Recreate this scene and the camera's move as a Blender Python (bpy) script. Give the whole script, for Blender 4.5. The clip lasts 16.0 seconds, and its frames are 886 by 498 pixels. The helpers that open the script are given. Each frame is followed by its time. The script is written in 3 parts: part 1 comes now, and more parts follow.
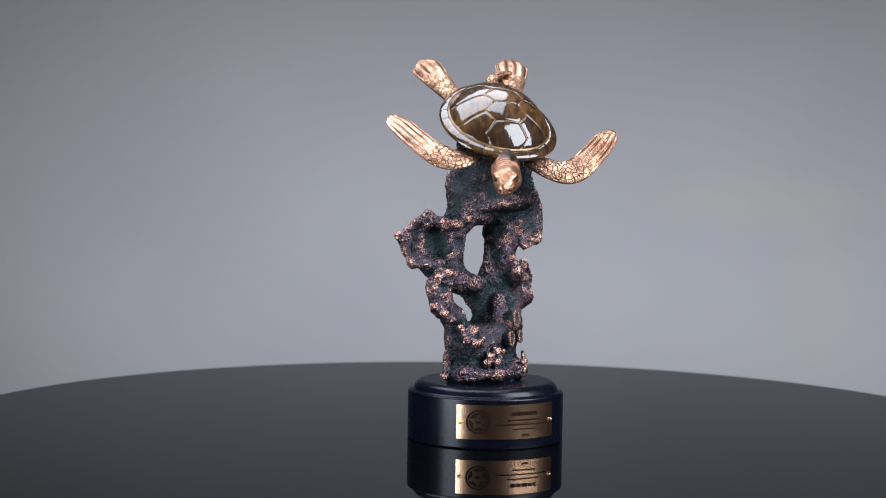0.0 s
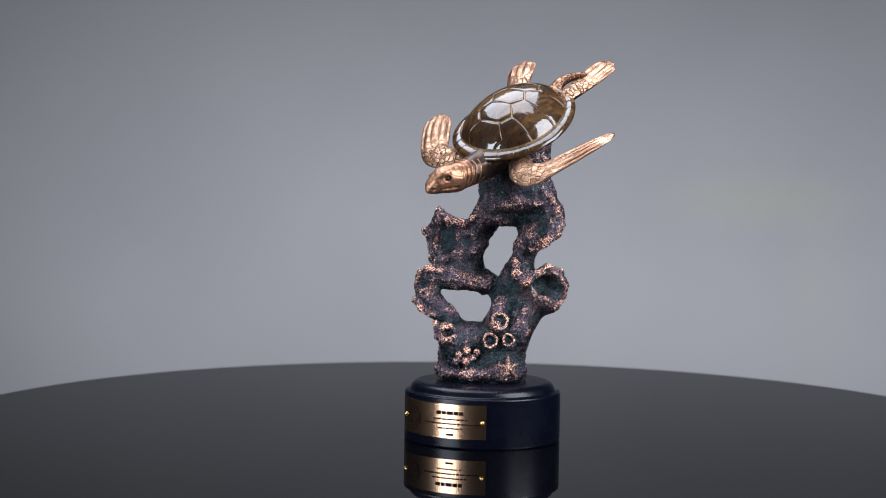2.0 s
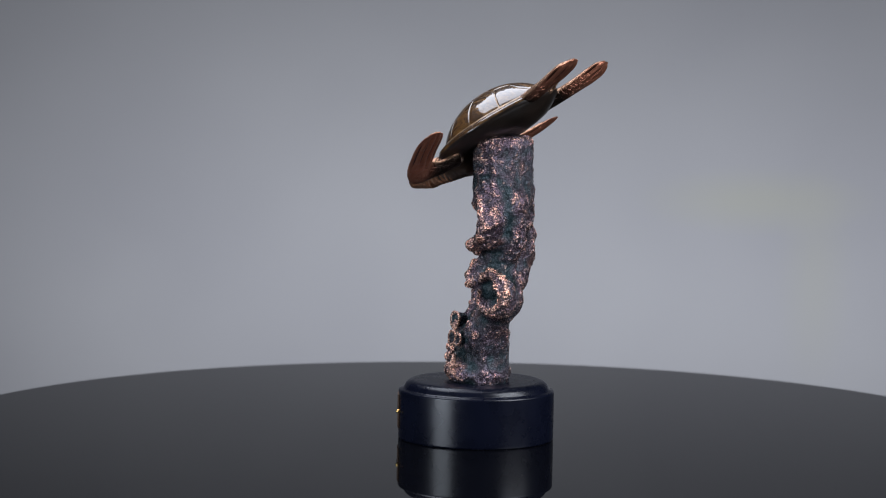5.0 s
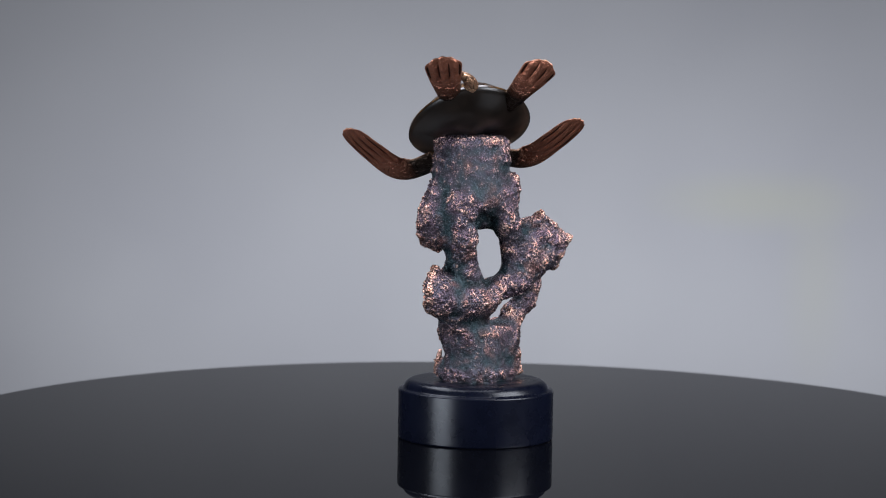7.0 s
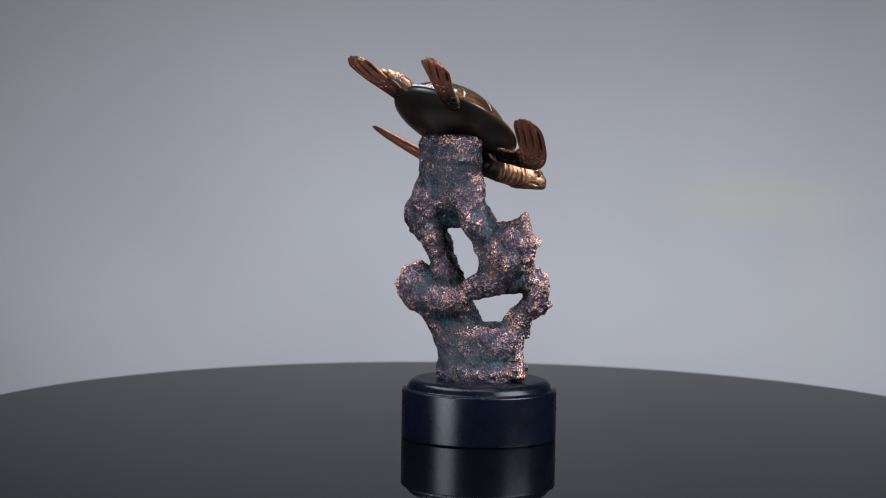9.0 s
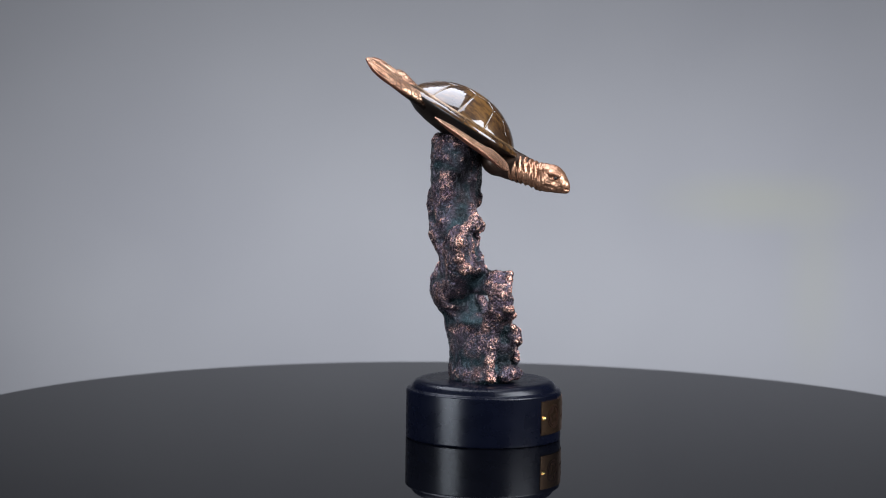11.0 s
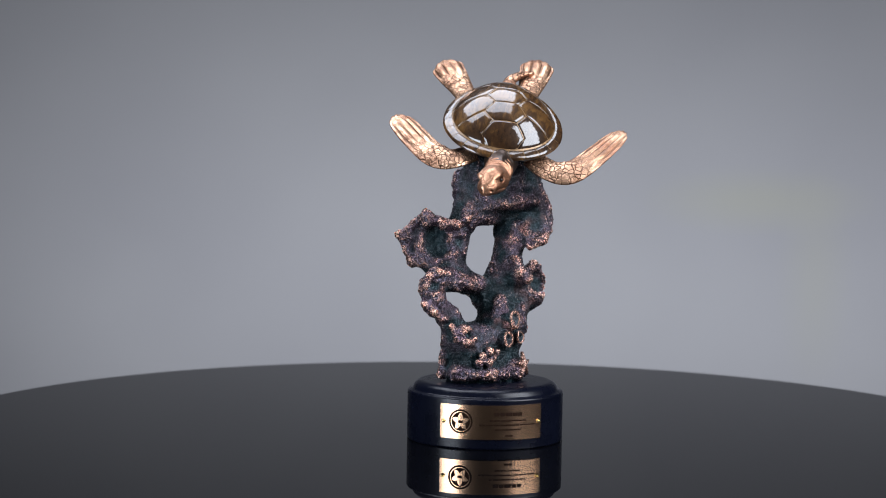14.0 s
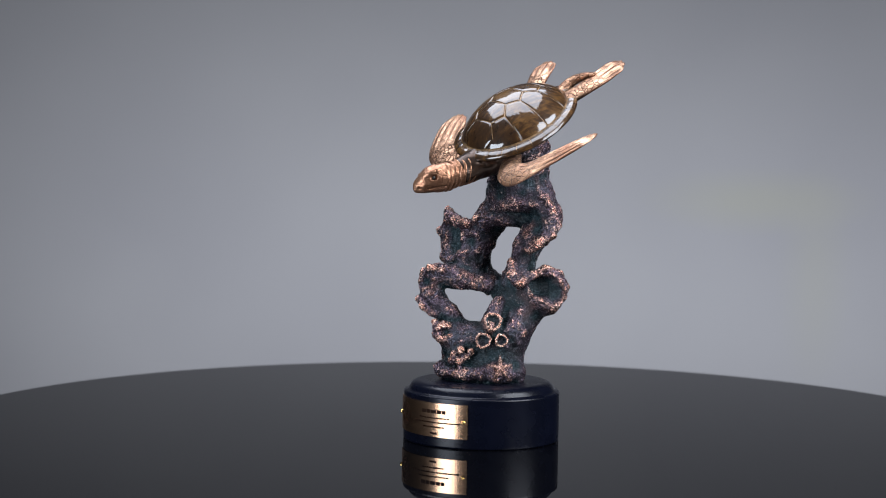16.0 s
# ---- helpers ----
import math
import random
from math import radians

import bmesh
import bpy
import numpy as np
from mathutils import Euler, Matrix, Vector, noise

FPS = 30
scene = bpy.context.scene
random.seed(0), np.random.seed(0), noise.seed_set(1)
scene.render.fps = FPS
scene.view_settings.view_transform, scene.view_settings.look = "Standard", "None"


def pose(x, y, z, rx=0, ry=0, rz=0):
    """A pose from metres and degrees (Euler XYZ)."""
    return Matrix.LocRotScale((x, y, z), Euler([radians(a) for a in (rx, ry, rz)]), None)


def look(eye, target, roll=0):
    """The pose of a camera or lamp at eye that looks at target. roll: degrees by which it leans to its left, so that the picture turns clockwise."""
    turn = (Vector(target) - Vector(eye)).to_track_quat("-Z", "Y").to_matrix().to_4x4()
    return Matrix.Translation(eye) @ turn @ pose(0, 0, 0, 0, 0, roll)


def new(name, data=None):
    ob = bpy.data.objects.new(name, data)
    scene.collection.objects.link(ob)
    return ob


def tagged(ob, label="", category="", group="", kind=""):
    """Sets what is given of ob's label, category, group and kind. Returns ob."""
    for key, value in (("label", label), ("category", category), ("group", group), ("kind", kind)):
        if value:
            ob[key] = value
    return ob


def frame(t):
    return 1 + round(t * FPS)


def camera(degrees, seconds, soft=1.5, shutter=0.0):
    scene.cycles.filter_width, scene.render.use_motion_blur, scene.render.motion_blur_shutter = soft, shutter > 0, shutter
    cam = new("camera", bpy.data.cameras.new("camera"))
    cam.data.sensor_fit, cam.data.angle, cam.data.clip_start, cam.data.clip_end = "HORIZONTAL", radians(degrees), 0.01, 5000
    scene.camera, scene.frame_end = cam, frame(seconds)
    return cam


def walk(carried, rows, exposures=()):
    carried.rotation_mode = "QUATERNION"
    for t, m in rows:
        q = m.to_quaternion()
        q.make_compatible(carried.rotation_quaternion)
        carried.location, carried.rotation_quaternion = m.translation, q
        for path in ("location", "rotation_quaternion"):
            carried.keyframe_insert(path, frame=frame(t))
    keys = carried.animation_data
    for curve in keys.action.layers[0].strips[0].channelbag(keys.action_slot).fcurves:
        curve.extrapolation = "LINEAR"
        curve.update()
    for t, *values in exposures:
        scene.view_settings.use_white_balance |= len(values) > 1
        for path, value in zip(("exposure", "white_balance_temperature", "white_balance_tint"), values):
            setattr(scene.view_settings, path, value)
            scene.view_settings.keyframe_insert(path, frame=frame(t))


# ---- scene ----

# ---------------------------------------------------------------- camera
SECONDS = 16.0
RATE = -26.608                      # degrees per second, clockwise from above
cam = camera(22.74, SECONDS, soft=1.0)
cam.data.dof.use_dof = True
cam.data.dof.focus_distance = 1.39
cam.data.dof.aperture_fstop = 11.0
EYE = Vector((0.0, -1.4102, 0.2318))
YAW, PITCH = radians(-1.0449), radians(-4.4808)
AIM = EYE + Vector((math.sin(YAW) * math.cos(PITCH), math.cos(YAW) * math.cos(PITCH), math.sin(PITCH)))
STILL = look(EYE, AIM, 0.90)
walk(cam, [(0.0, STILL), (SECONDS, STILL)],
     [(0.0, 0.1), (0.7, 0.1), (1.5, 0.0), (4.0, 0.0), (7.0, 0.24), (9.0, 0.26), (12.5, 0.14), (14.5, 0.0), (16.0, 0.0)])

# ---------------------------------------------------------------- light
world = bpy.data.worlds.new("studio_dark")
scene.world = world
world.use_nodes = True
world.node_tree.nodes["Background"].inputs[0].default_value = (0.5, 0.55, 0.65, 1)
world.node_tree.nodes["Background"].inputs[1].default_value = 0.06


def softbox(name, eye, target, sx, sy, watts, colour=(1, 1, 1)):
    data = bpy.data.lights.new(name, "AREA")
    data.shape, data.size, data.size_y, data.energy, data.color = "RECTANGLE", sx, sy, watts, colour
    ob = new(name, data)
    ob.matrix_world = look(eye, target)
    return ob


BLUISH = (0.86, 0.905, 1.0)
softbox("softbox_side", (-1.0, -0.85, 0.22), (0, 0, 0.12), 0.60, 0.62, 15, (0.80, 0.88, 1.0))
softbox("softbox_top", (-0.26, 0.23, 1.05), (-0.26, 0.22, 0.0), 1.06, 0.92, 21, (0.82, 0.87, 1.0))
softbox("softbox_right", (1.0, -0.55, 0.82), (0, 0, 0.18), 0.90, 0.98, 34, BLUISH)
# added lamp, out of view: brightens the wall, most towards the bottom
softbox("backdrop_fill", (0.3, 4.6, -0.6), (0.3, 6.0, 0.0), 4.0, 0.25, 33, BLUISH)



# ---------------------------------------------------------------- materials
def material(name):
    m = bpy.data.materials.new(name)
    m.use_nodes = True
    t = m.node_tree
    return m, t.nodes, t.links, t.nodes["Principled BSDF"]


def node(nodes, kind, **values):
    n = nodes.new(kind)
    for key, value in values.items():
        n.inputs[key.replace("_", " ")].default_value = value
    return n


def ramp(nodes, stops):
    n = nodes.new("ShaderNodeValToRGB")
    e = n.color_ramp.elements
    while len(e) < len(stops):
        e.new(0.5)
    for k, (p, c) in enumerate(stops):
        e[k].position, e[k].color = p, (*c, 1)
    return n


def coords(nodes):
    return nodes.new("ShaderNodeTexCoord").outputs["Object"]


def bump(nodes, links, height, strength, distance, target):
    b = node(nodes, "ShaderNodeBump", Strength=strength, Distance=distance)
    links.new(height, b.inputs["Height"])
    links.new(b.outputs[0], target.inputs["Normal"])
    return b


def painted(name, colour, rough, metal=0.0, var=0.15, scale=60, coat=0.0):
    m, n, l, p = material(name)
    tex = node(n, "ShaderNodeTexNoise", Scale=scale, Detail=5.0)
    l.new(coords(n), tex.inputs["Vector"])
    lo, hi = [c * (1 - var) for c in colour], [min(1, c * (1 + var)) for c in colour]
    r = ramp(n, [(0.3, lo), (0.7, hi)])
    l.new(tex.outputs[0], r.inputs[0])
    l.new(r.outputs[0], p.inputs["Base Color"])
    rr = node(n, "ShaderNodeMapRange", To_Min=rough * 0.85, To_Max=rough * 1.2)
    l.new(tex.outputs[0], rr.inputs["Value"])
    l.new(rr.outputs[0], p.inputs["Roughness"])
    p.inputs["Metallic"].default_value = metal
    p.inputs["Coat Weight"].default_value = coat
    p.inputs["Coat Roughness"].default_value = 0.05
    return m


def wall_material():
    m, n, l, p = material("grey_backdrop_paint")
    c = coords(n)
    big = node(n, "ShaderNodeTexNoise", Scale=1.1, Detail=2.0)
    l.new(c, big.inputs["Vector"])
    r = ramp(n, [(0.35, (0.41, 0.405, 0.42)), (0.68, (0.45, 0.445, 0.455))])
    l.new(big.outputs[0], r.inputs[0])
    fine = node(n, "ShaderNodeTexNoise", Scale=140, Detail=4.0)
    l.new(c, fine.inputs["Vector"])
    bump(n, l, fine.outputs[0], 0.15, 0.002, p)
    base = r.outputs[0]
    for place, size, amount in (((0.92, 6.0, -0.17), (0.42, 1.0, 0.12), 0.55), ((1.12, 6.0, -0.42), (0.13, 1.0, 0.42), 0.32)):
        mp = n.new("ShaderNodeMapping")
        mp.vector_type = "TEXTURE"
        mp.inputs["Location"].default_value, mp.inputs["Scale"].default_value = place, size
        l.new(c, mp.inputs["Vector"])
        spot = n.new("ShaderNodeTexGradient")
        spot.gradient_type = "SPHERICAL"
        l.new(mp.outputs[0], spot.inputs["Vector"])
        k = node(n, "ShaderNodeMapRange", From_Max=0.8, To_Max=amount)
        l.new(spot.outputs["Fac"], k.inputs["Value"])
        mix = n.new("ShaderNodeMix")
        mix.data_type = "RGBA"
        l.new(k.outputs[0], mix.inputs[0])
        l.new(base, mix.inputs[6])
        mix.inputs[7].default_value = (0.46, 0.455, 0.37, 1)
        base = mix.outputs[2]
    l.new(base, p.inputs["Base Color"])
    p.inputs["Roughness"].default_value = 0.9
    return m


def coral_material():
    m, n, l, p = material("patinated_coral_bronze")
    c = coords(n)

    def read(name):
        q = n.new("ShaderNodeAttribute")
        q.attribute_name = name
        return q.outputs["Fac"]

    def noise(scale, detail, rough=0.5):
        q = node(n, "ShaderNodeTexNoise", Scale=scale, Detail=detail, Roughness=rough)
        l.new(c, q.inputs["Vector"])
        return q.outputs[0]

    def span(value, lo, hi, to_lo=0.0, to_hi=1.0):
        q = node(n, "ShaderNodeMapRange", From_Min=lo, From_Max=hi, To_Min=to_lo, To_Max=to_hi)
        l.new(value, q.inputs["Value"])
        return q.outputs[0]

    def weigh(value, factor, plus=None):
        q = n.new("ShaderNodeMath")
        q.operation = "MULTIPLY_ADD"
        l.new(value, q.inputs[0])
        q.inputs[1].default_value = factor
        if plus is None:
            q.inputs[2].default_value = 0.0
        else:
            l.new(plus, q.inputs[2])
        return q.outputs[0]

    def blend(fac, a, b):
        q = n.new("ShaderNodeMix")
        q.data_type = "RGBA"
        l.new(fac, q.inputs[0])
        l.new(a, q.inputs[6])
        l.new(b, q.inputs[7])
        return q.outputs[2]

    grain, patch, tone = noise(900, 2.0), noise(55, 3.0), noise(75, 3.0)
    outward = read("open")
    # hollows: verdigris with painted-in shade; outer sides: a lighter violet-brown film
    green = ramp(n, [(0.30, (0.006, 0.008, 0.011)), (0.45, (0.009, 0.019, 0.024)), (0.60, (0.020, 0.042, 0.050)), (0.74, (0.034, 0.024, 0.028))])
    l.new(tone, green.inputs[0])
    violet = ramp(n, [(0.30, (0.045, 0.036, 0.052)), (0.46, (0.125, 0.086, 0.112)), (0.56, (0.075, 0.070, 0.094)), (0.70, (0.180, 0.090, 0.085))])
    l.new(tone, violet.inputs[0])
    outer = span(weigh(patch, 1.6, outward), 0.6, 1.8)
    film_and_shade = blend(outer, green.outputs[0], violet.outputs[0])
    # rubbed copper on proud edges; glints painted as bright copper on grain tops
    total = weigh(span(read("wear"), 0.2, 1.1), 0.9, weigh(read("bead"), 0.40, weigh(grain, 1.0, weigh(patch, 0.5, weigh(outer, 0.34)))))
    copper_mask = span(total, 1.14, 1.80)
    copper = ramp(n, [(0.38, (0.46, 0.195, 0.13)), (0.66, (0.92, 0.60, 0.47))])
    l.new(grain, copper.inputs[0])
    l.new(blend(copper_mask, film_and_shade, copper.outputs[0]), p.inputs["Base Color"])
    sheen = n.new("ShaderNodeMath")
    sheen.operation = "MAXIMUM"
    l.new(copper_mask, sheen.inputs[0])
    l.new(outer, sheen.inputs[1])
    l.new(span(sheen.outputs[0], 0.0, 1.0, 0.45, 0.88), p.inputs["Metallic"])
    l.new(span(grain, 0.3, 0.7, 0.17, 0.32), p.inputs["Roughness"])
    bump(n, l, grain, 0.9, 0.0016, p)
    return m


def skin_material(name, scale, dark, mid, light, relief=0.75):
    """Cast bronze with scale plates and dark patina in the grooves."""
    m, n, l, p = material(name)
    c = coords(n)
    vor = n.new("ShaderNodeTexVoronoi")
    vor.feature = "DISTANCE_TO_EDGE"
    vor.inputs["Scale"].default_value = scale
    grain = node(n, "ShaderNodeTexNoise", Scale=420, Detail=4.0)
    big = node(n, "ShaderNodeTexNoise", Scale=60, Detail=2.0)
    for t in (vor, grain, big):
        l.new(c, t.inputs["Vector"])
    edge = node(n, "ShaderNodeMapRange", From_Min=0.005, From_Max=0.085)
    l.new(vor.outputs[0], edge.inputs["Value"])
    # plates near the shoulder give way to long rays at the tip
    along = n.new("ShaderNodeAttribute")
    along.attribute_name = "along"
    rays = node(n, "ShaderNodeMapRange", From_Min=0.5, From_Max=0.68)
    l.new(along.outputs["Fac"], rays.inputs["Value"])
    plates = n.new("ShaderNodeMath")
    plates.operation = "MAXIMUM"
    l.new(edge.outputs[0], plates.inputs[0])
    l.new(rays.outputs[0], plates.inputs[1])
    furrow = n.new("ShaderNodeAttribute")
    furrow.attribute_name = "furrow"
    clean = node(n, "ShaderNodeMapRange", From_Min=0.45, From_Max=0.98, To_Min=1.0, To_Max=0.12)
    l.new(furrow.outputs["Fac"], clean.inputs["Value"])
    mul = n.new("ShaderNodeMath")
    mul.operation = "MULTIPLY"
    l.new(plates.outputs[0], mul.inputs[0])
    l.new(clean.outputs[0], mul.inputs[1])
    stain = node(n, "ShaderNodeTexNoise", Scale=190, Detail=4.0, Roughness=0.65)
    l.new(c, stain.inputs["Vector"])
    rubbed = node(n, "ShaderNodeMapRange", From_Min=0.34, From_Max=0.52, To_Min=0.35)
    l.new(stain.outputs[0], rubbed.inputs["Value"])
    both = n.new("ShaderNodeMath")
    both.operation = "MULTIPLY"
    l.new(mul.outputs[0], both.inputs[0])
    l.new(rubbed.outputs[0], both.inputs[1])
    mul = both
    tone = ramp(n, [(0.3, mid), (0.7, light)])
    l.new(big.outputs[0], tone.inputs[0])
    mix = n.new("ShaderNodeMix")
    mix.data_type = "RGBA"
    l.new(mul.outputs[0], mix.inputs[0])
    mix.inputs[6].default_value = (*dark, 1)
    l.new(tone.outputs[0], mix.inputs[7])
    # lower sides: a dark reddish finish with shade painted into it
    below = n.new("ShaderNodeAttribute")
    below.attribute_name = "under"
    shaded_finish = ramp(n, [(0.35, (0.05, 0.016, 0.009)), (0.65, (0.40, 0.155, 0.095))])
    l.new(clean.outputs[0], shaded_finish.inputs[0])
    # shade beneath the shell, painted near black towards the root
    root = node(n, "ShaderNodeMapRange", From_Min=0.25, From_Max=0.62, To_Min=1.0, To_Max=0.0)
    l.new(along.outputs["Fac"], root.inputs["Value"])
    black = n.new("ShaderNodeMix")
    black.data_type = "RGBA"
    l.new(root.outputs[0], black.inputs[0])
    l.new(shaded_finish.outputs[0], black.inputs[6])
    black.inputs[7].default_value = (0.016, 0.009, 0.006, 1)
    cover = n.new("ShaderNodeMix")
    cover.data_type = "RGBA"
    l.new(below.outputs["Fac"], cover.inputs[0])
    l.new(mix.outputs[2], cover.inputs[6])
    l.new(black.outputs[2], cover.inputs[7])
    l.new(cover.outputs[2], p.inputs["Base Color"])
    p.inputs["Metallic"].default_value = 0.85
    ro = node(n, "ShaderNodeMapRange", To_Min=0.24, To_Max=0.48)
    l.new(grain.outputs[0], ro.inputs["Value"])
    l.new(ro.outputs[0], p.inputs["Roughness"])
    h = n.new("ShaderNodeMath")
    h.operation = "MULTIPLY_ADD"
    l.new(grain.outputs[0], h.inputs[0])
    h.inputs[1].default_value = 0.5
    l.new(mul.outputs[0], h.inputs[2])
    bump(n, l, h.outputs[0], relief, 0.0008, p)
    return m


def scute_material():
    """Lacquered brown horn with fine golden streaks under a clear coat."""
    m, n, l, p = material("lacquered_brown_scute")
    c = coords(n)
    mp = n.new("ShaderNodeMapping")
    mp.inputs["Scale"].default_value = (1.0, 0.25, 0.5)
    mp.inputs["Rotation"].default_value = (0.3, 0.2, 0.5)
    l.new(c, mp.inputs["Vector"])
    st = node(n, "ShaderNodeTexNoise", Scale=330, Detail=6.0, Roughness=0.7, Distortion=0.4)
    l.new(mp.outputs[0], st.inputs["Vector"])
    big = node(n, "ShaderNodeTexNoise", Scale=38, Detail=2.0)
    l.new(c, big.inputs["Vector"])
    ob = n.new("ShaderNodeObjectInfo")
    a = n.new("ShaderNodeMath")
    a.operation = "MULTIPLY_ADD"
    l.new(big.outputs[0], a.inputs[0])
    a.inputs[1].default_value = 0.6
    l.new(st.outputs[0], a.inputs[2])
    b = n.new("ShaderNodeMath")
    b.operation = "MULTIPLY_ADD"
    l.new(ob.outputs["Random"], b.inputs[0])
    b.inputs[1].default_value = 0.10
    l.new(a.outputs[0], b.inputs[2])
    r = ramp(n, [(0.55, (0.011, 0.0055, 0.0028)), (0.82, (0.036, 0.0165, 0.0062)), (1.0, (0.115, 0.056, 0.016))])
    l.new(b.outputs[0], r.inputs[0])
    l.new(r.outputs[0], p.inputs["Base Color"])
    p.inputs["Metallic"].default_value = 0.0
    p.inputs["Roughness"].default_value = 0.45
    p.inputs["Specular IOR Level"].default_value = 0.1
    p.inputs["Coat Weight"].default_value = 1.0
    p.inputs["Coat Roughness"].default_value = 0.07
    p.inputs["Coat IOR"].default_value = 1.62
    wavy = node(n, "ShaderNodeTexNoise", Scale=90, Detail=3.0)
    l.new(c, wavy.inputs["Vector"])
    dent = node(n, "ShaderNodeBump", Strength=0.5, Distance=0.0006)
    l.new(wavy.outputs[0], dent.inputs["Height"])
    l.new(dent.outputs[0], p.inputs["Coat Normal"])
    return m


def brushed(name, colour, rough):
    m, n, l, p = material(name)
    mp = n.new("ShaderNodeMapping")
    mp.inputs["Scale"].default_value = (1.0, 1.0, 9.0)
    l.new(coords(n), mp.inputs["Vector"])
    st = node(n, "ShaderNodeTexNoise", Scale=120, Detail=5.0)
    l.new(mp.outputs[0], st.inputs["Vector"])
    r = ramp(n, [(0.3, [c * 0.93 for c in colour]), (0.7, colour)])
    l.new(st.outputs[0], r.inputs[0])
    l.new(r.outputs[0], p.inputs["Base Color"])
    ro = node(n, "ShaderNodeMapRange", To_Min=rough * 0.9, To_Max=rough * 1.1)
    l.new(st.outputs[0], ro.inputs["Value"])
    l.new(ro.outputs[0], p.inputs["Roughness"])
    p.inputs["Metallic"].default_value = 1.0
    return m


WALL = wall_material()
ROOM = painted("dark_studio_paint", (0.05, 0.05, 0.055), 0.9, var=0.1, scale=3)
FLOOR = painted("dark_studio_floor", (0.06, 0.058, 0.056), 0.7, var=0.2, scale=6)
GLASS = painted("black_gloss_disc", (0.0016, 0.0016, 0.0018), 0.012, var=0.2, scale=20)
LACQUER = painted("black_satin_lacquer", (0.0022, 0.0030, 0.0078), 0.27, var=0.15, scale=90)
LACQUER.node_tree.nodes["Principled BSDF"].inputs["Specular IOR Level"].default_value = 0.24
BRASS = brushed("brushed_brass", (0.72, 0.44, 0.27), 0.24)
ENGRAVED = painted("dark_engraving_fill", (0.016, 0.008, 0.005), 0.8, scale=300)
ENGRAVED.node_tree.nodes["Principled BSDF"].inputs["Specular IOR Level"].default_value = 0.05
SCREW = painted("polished_brass", (0.80, 0.56, 0.20), 0.2, metal=1.0, scale=200)
CORAL = coral_material()
SKIN = skin_material("cast_copper_bronze_scales", 285, (0.075, 0.033, 0.018), (0.31, 0.150, 0.087), (0.64, 0.395, 0.25), 0.9)
HEADSKIN = skin_material("cast_copper_bronze_skin", 210, (0.27, 0.128, 0.072), (0.33, 0.160, 0.093), (0.56, 0.31, 0.19), 0.22)
SCUTE = scute_material()
SEAM = painted("worn_bronze_seam", (0.17, 0.10, 0.045), 0.42, metal=0.6, var=0.5, scale=160, coat=0.3)
NECK = painted("blackened_bronze_neck", (0.055, 0.034, 0.024), 0.3, metal=0.7, var=0.6, scale=120)
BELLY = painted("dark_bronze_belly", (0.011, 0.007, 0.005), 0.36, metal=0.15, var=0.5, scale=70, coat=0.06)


# ---------------------------------------------------------------- mesh tools
def mesh_of(name, verts, faces, mat, smooth=True):
    me = bpy.data.meshes.new(name)
    me.from_pydata([tuple(map(float, v)) for v in verts], [], [tuple(map(int, f)) for f in faces])
    me.validate()
    bm = bmesh.new()
    bm.from_mesh(me)
    bmesh.ops.recalc_face_normals(bm, faces=bm.faces)
    bm.to_mesh(me)
    bm.free()
    me.materials.append(mat)
    for poly in me.polygons:
        poly.use_smooth = smooth
    return me


def part(name, me, parent, label=""):
    ob = new(name, me)
    ob.parent = parent
    return tagged(ob, label)


def lathe(profile, steps, centre=(0.0, 0.0)):
    """A closed solid of revolution from (radius, z) pairs that begin and end on the axis."""
    verts, faces = [], []
    ring = profile[1:-1]
    verts.append((centre[0], centre[1], profile[0][1]))
    for r, z in ring:
        for k in range(steps):
            a = 2 * math.pi * k / steps
            verts.append((centre[0] + r * math.cos(a), centre[1] + r * math.sin(a), z))
    verts.append((centre[0], centre[1], profile[-1][1]))
    last = len(verts) - 1
    for k in range(steps):
        j = (k + 1) % steps
        faces.append((0, 1 + j, 1 + k))
        for i in range(len(ring) - 1):
            p = 1 + i * steps
            faces.append((p + k, p + j, p + steps + j, p + steps + k))
        p = 1 + (len(ring) - 1) * steps
        faces.append((p + k, p + j, last))
    return verts, faces


def rounded(points, bevel=0.0008, steps=4):
    """Rounds the corners of a (radius, z) line."""
    out = [points[0]]
    for a, b, c in zip(points, points[1:], points[2:]):
        a, b, c = Vector(a), Vector(b), Vector(c)
        d0, d1 = a - b, c - b
        cut = min(bevel, d0.length * 0.45, d1.length * 0.45)
        p0, p1 = b + d0.normalized() * cut, b + d1.normalized() * cut
        for k in range(steps + 1):
            t = k / steps
            q = p0 * (1 - t) ** 2 + b * 2 * t * (1 - t) + p1 * t * t
            out.append((q.x, q.y))
    out.append(points[-1])
    return out


def lattice(shape, cell, seed, step):
    """Smooth value noise in -1..1 on a grid of that shape; cell in the units of step."""
    rng = np.random.RandomState(seed)
    out = None
    small = [int(s * step / cell) + 3 for s in shape]
    g = rng.rand(*small).astype(np.float32) * 2 - 1
    for axis, s in enumerate(shape):
        x = np.arange(s) * step / cell
        i = x.astype(int)
        f = (x - i).astype(np.float32)
        f = f * f * (3 - 2 * f)
        sh = [1, 1, 1]
        sh[axis] = s
        f = f.reshape(sh)
        g = np.take(g, i, axis) * (1 - f) + np.take(g, i + 1, axis) * f
    return g


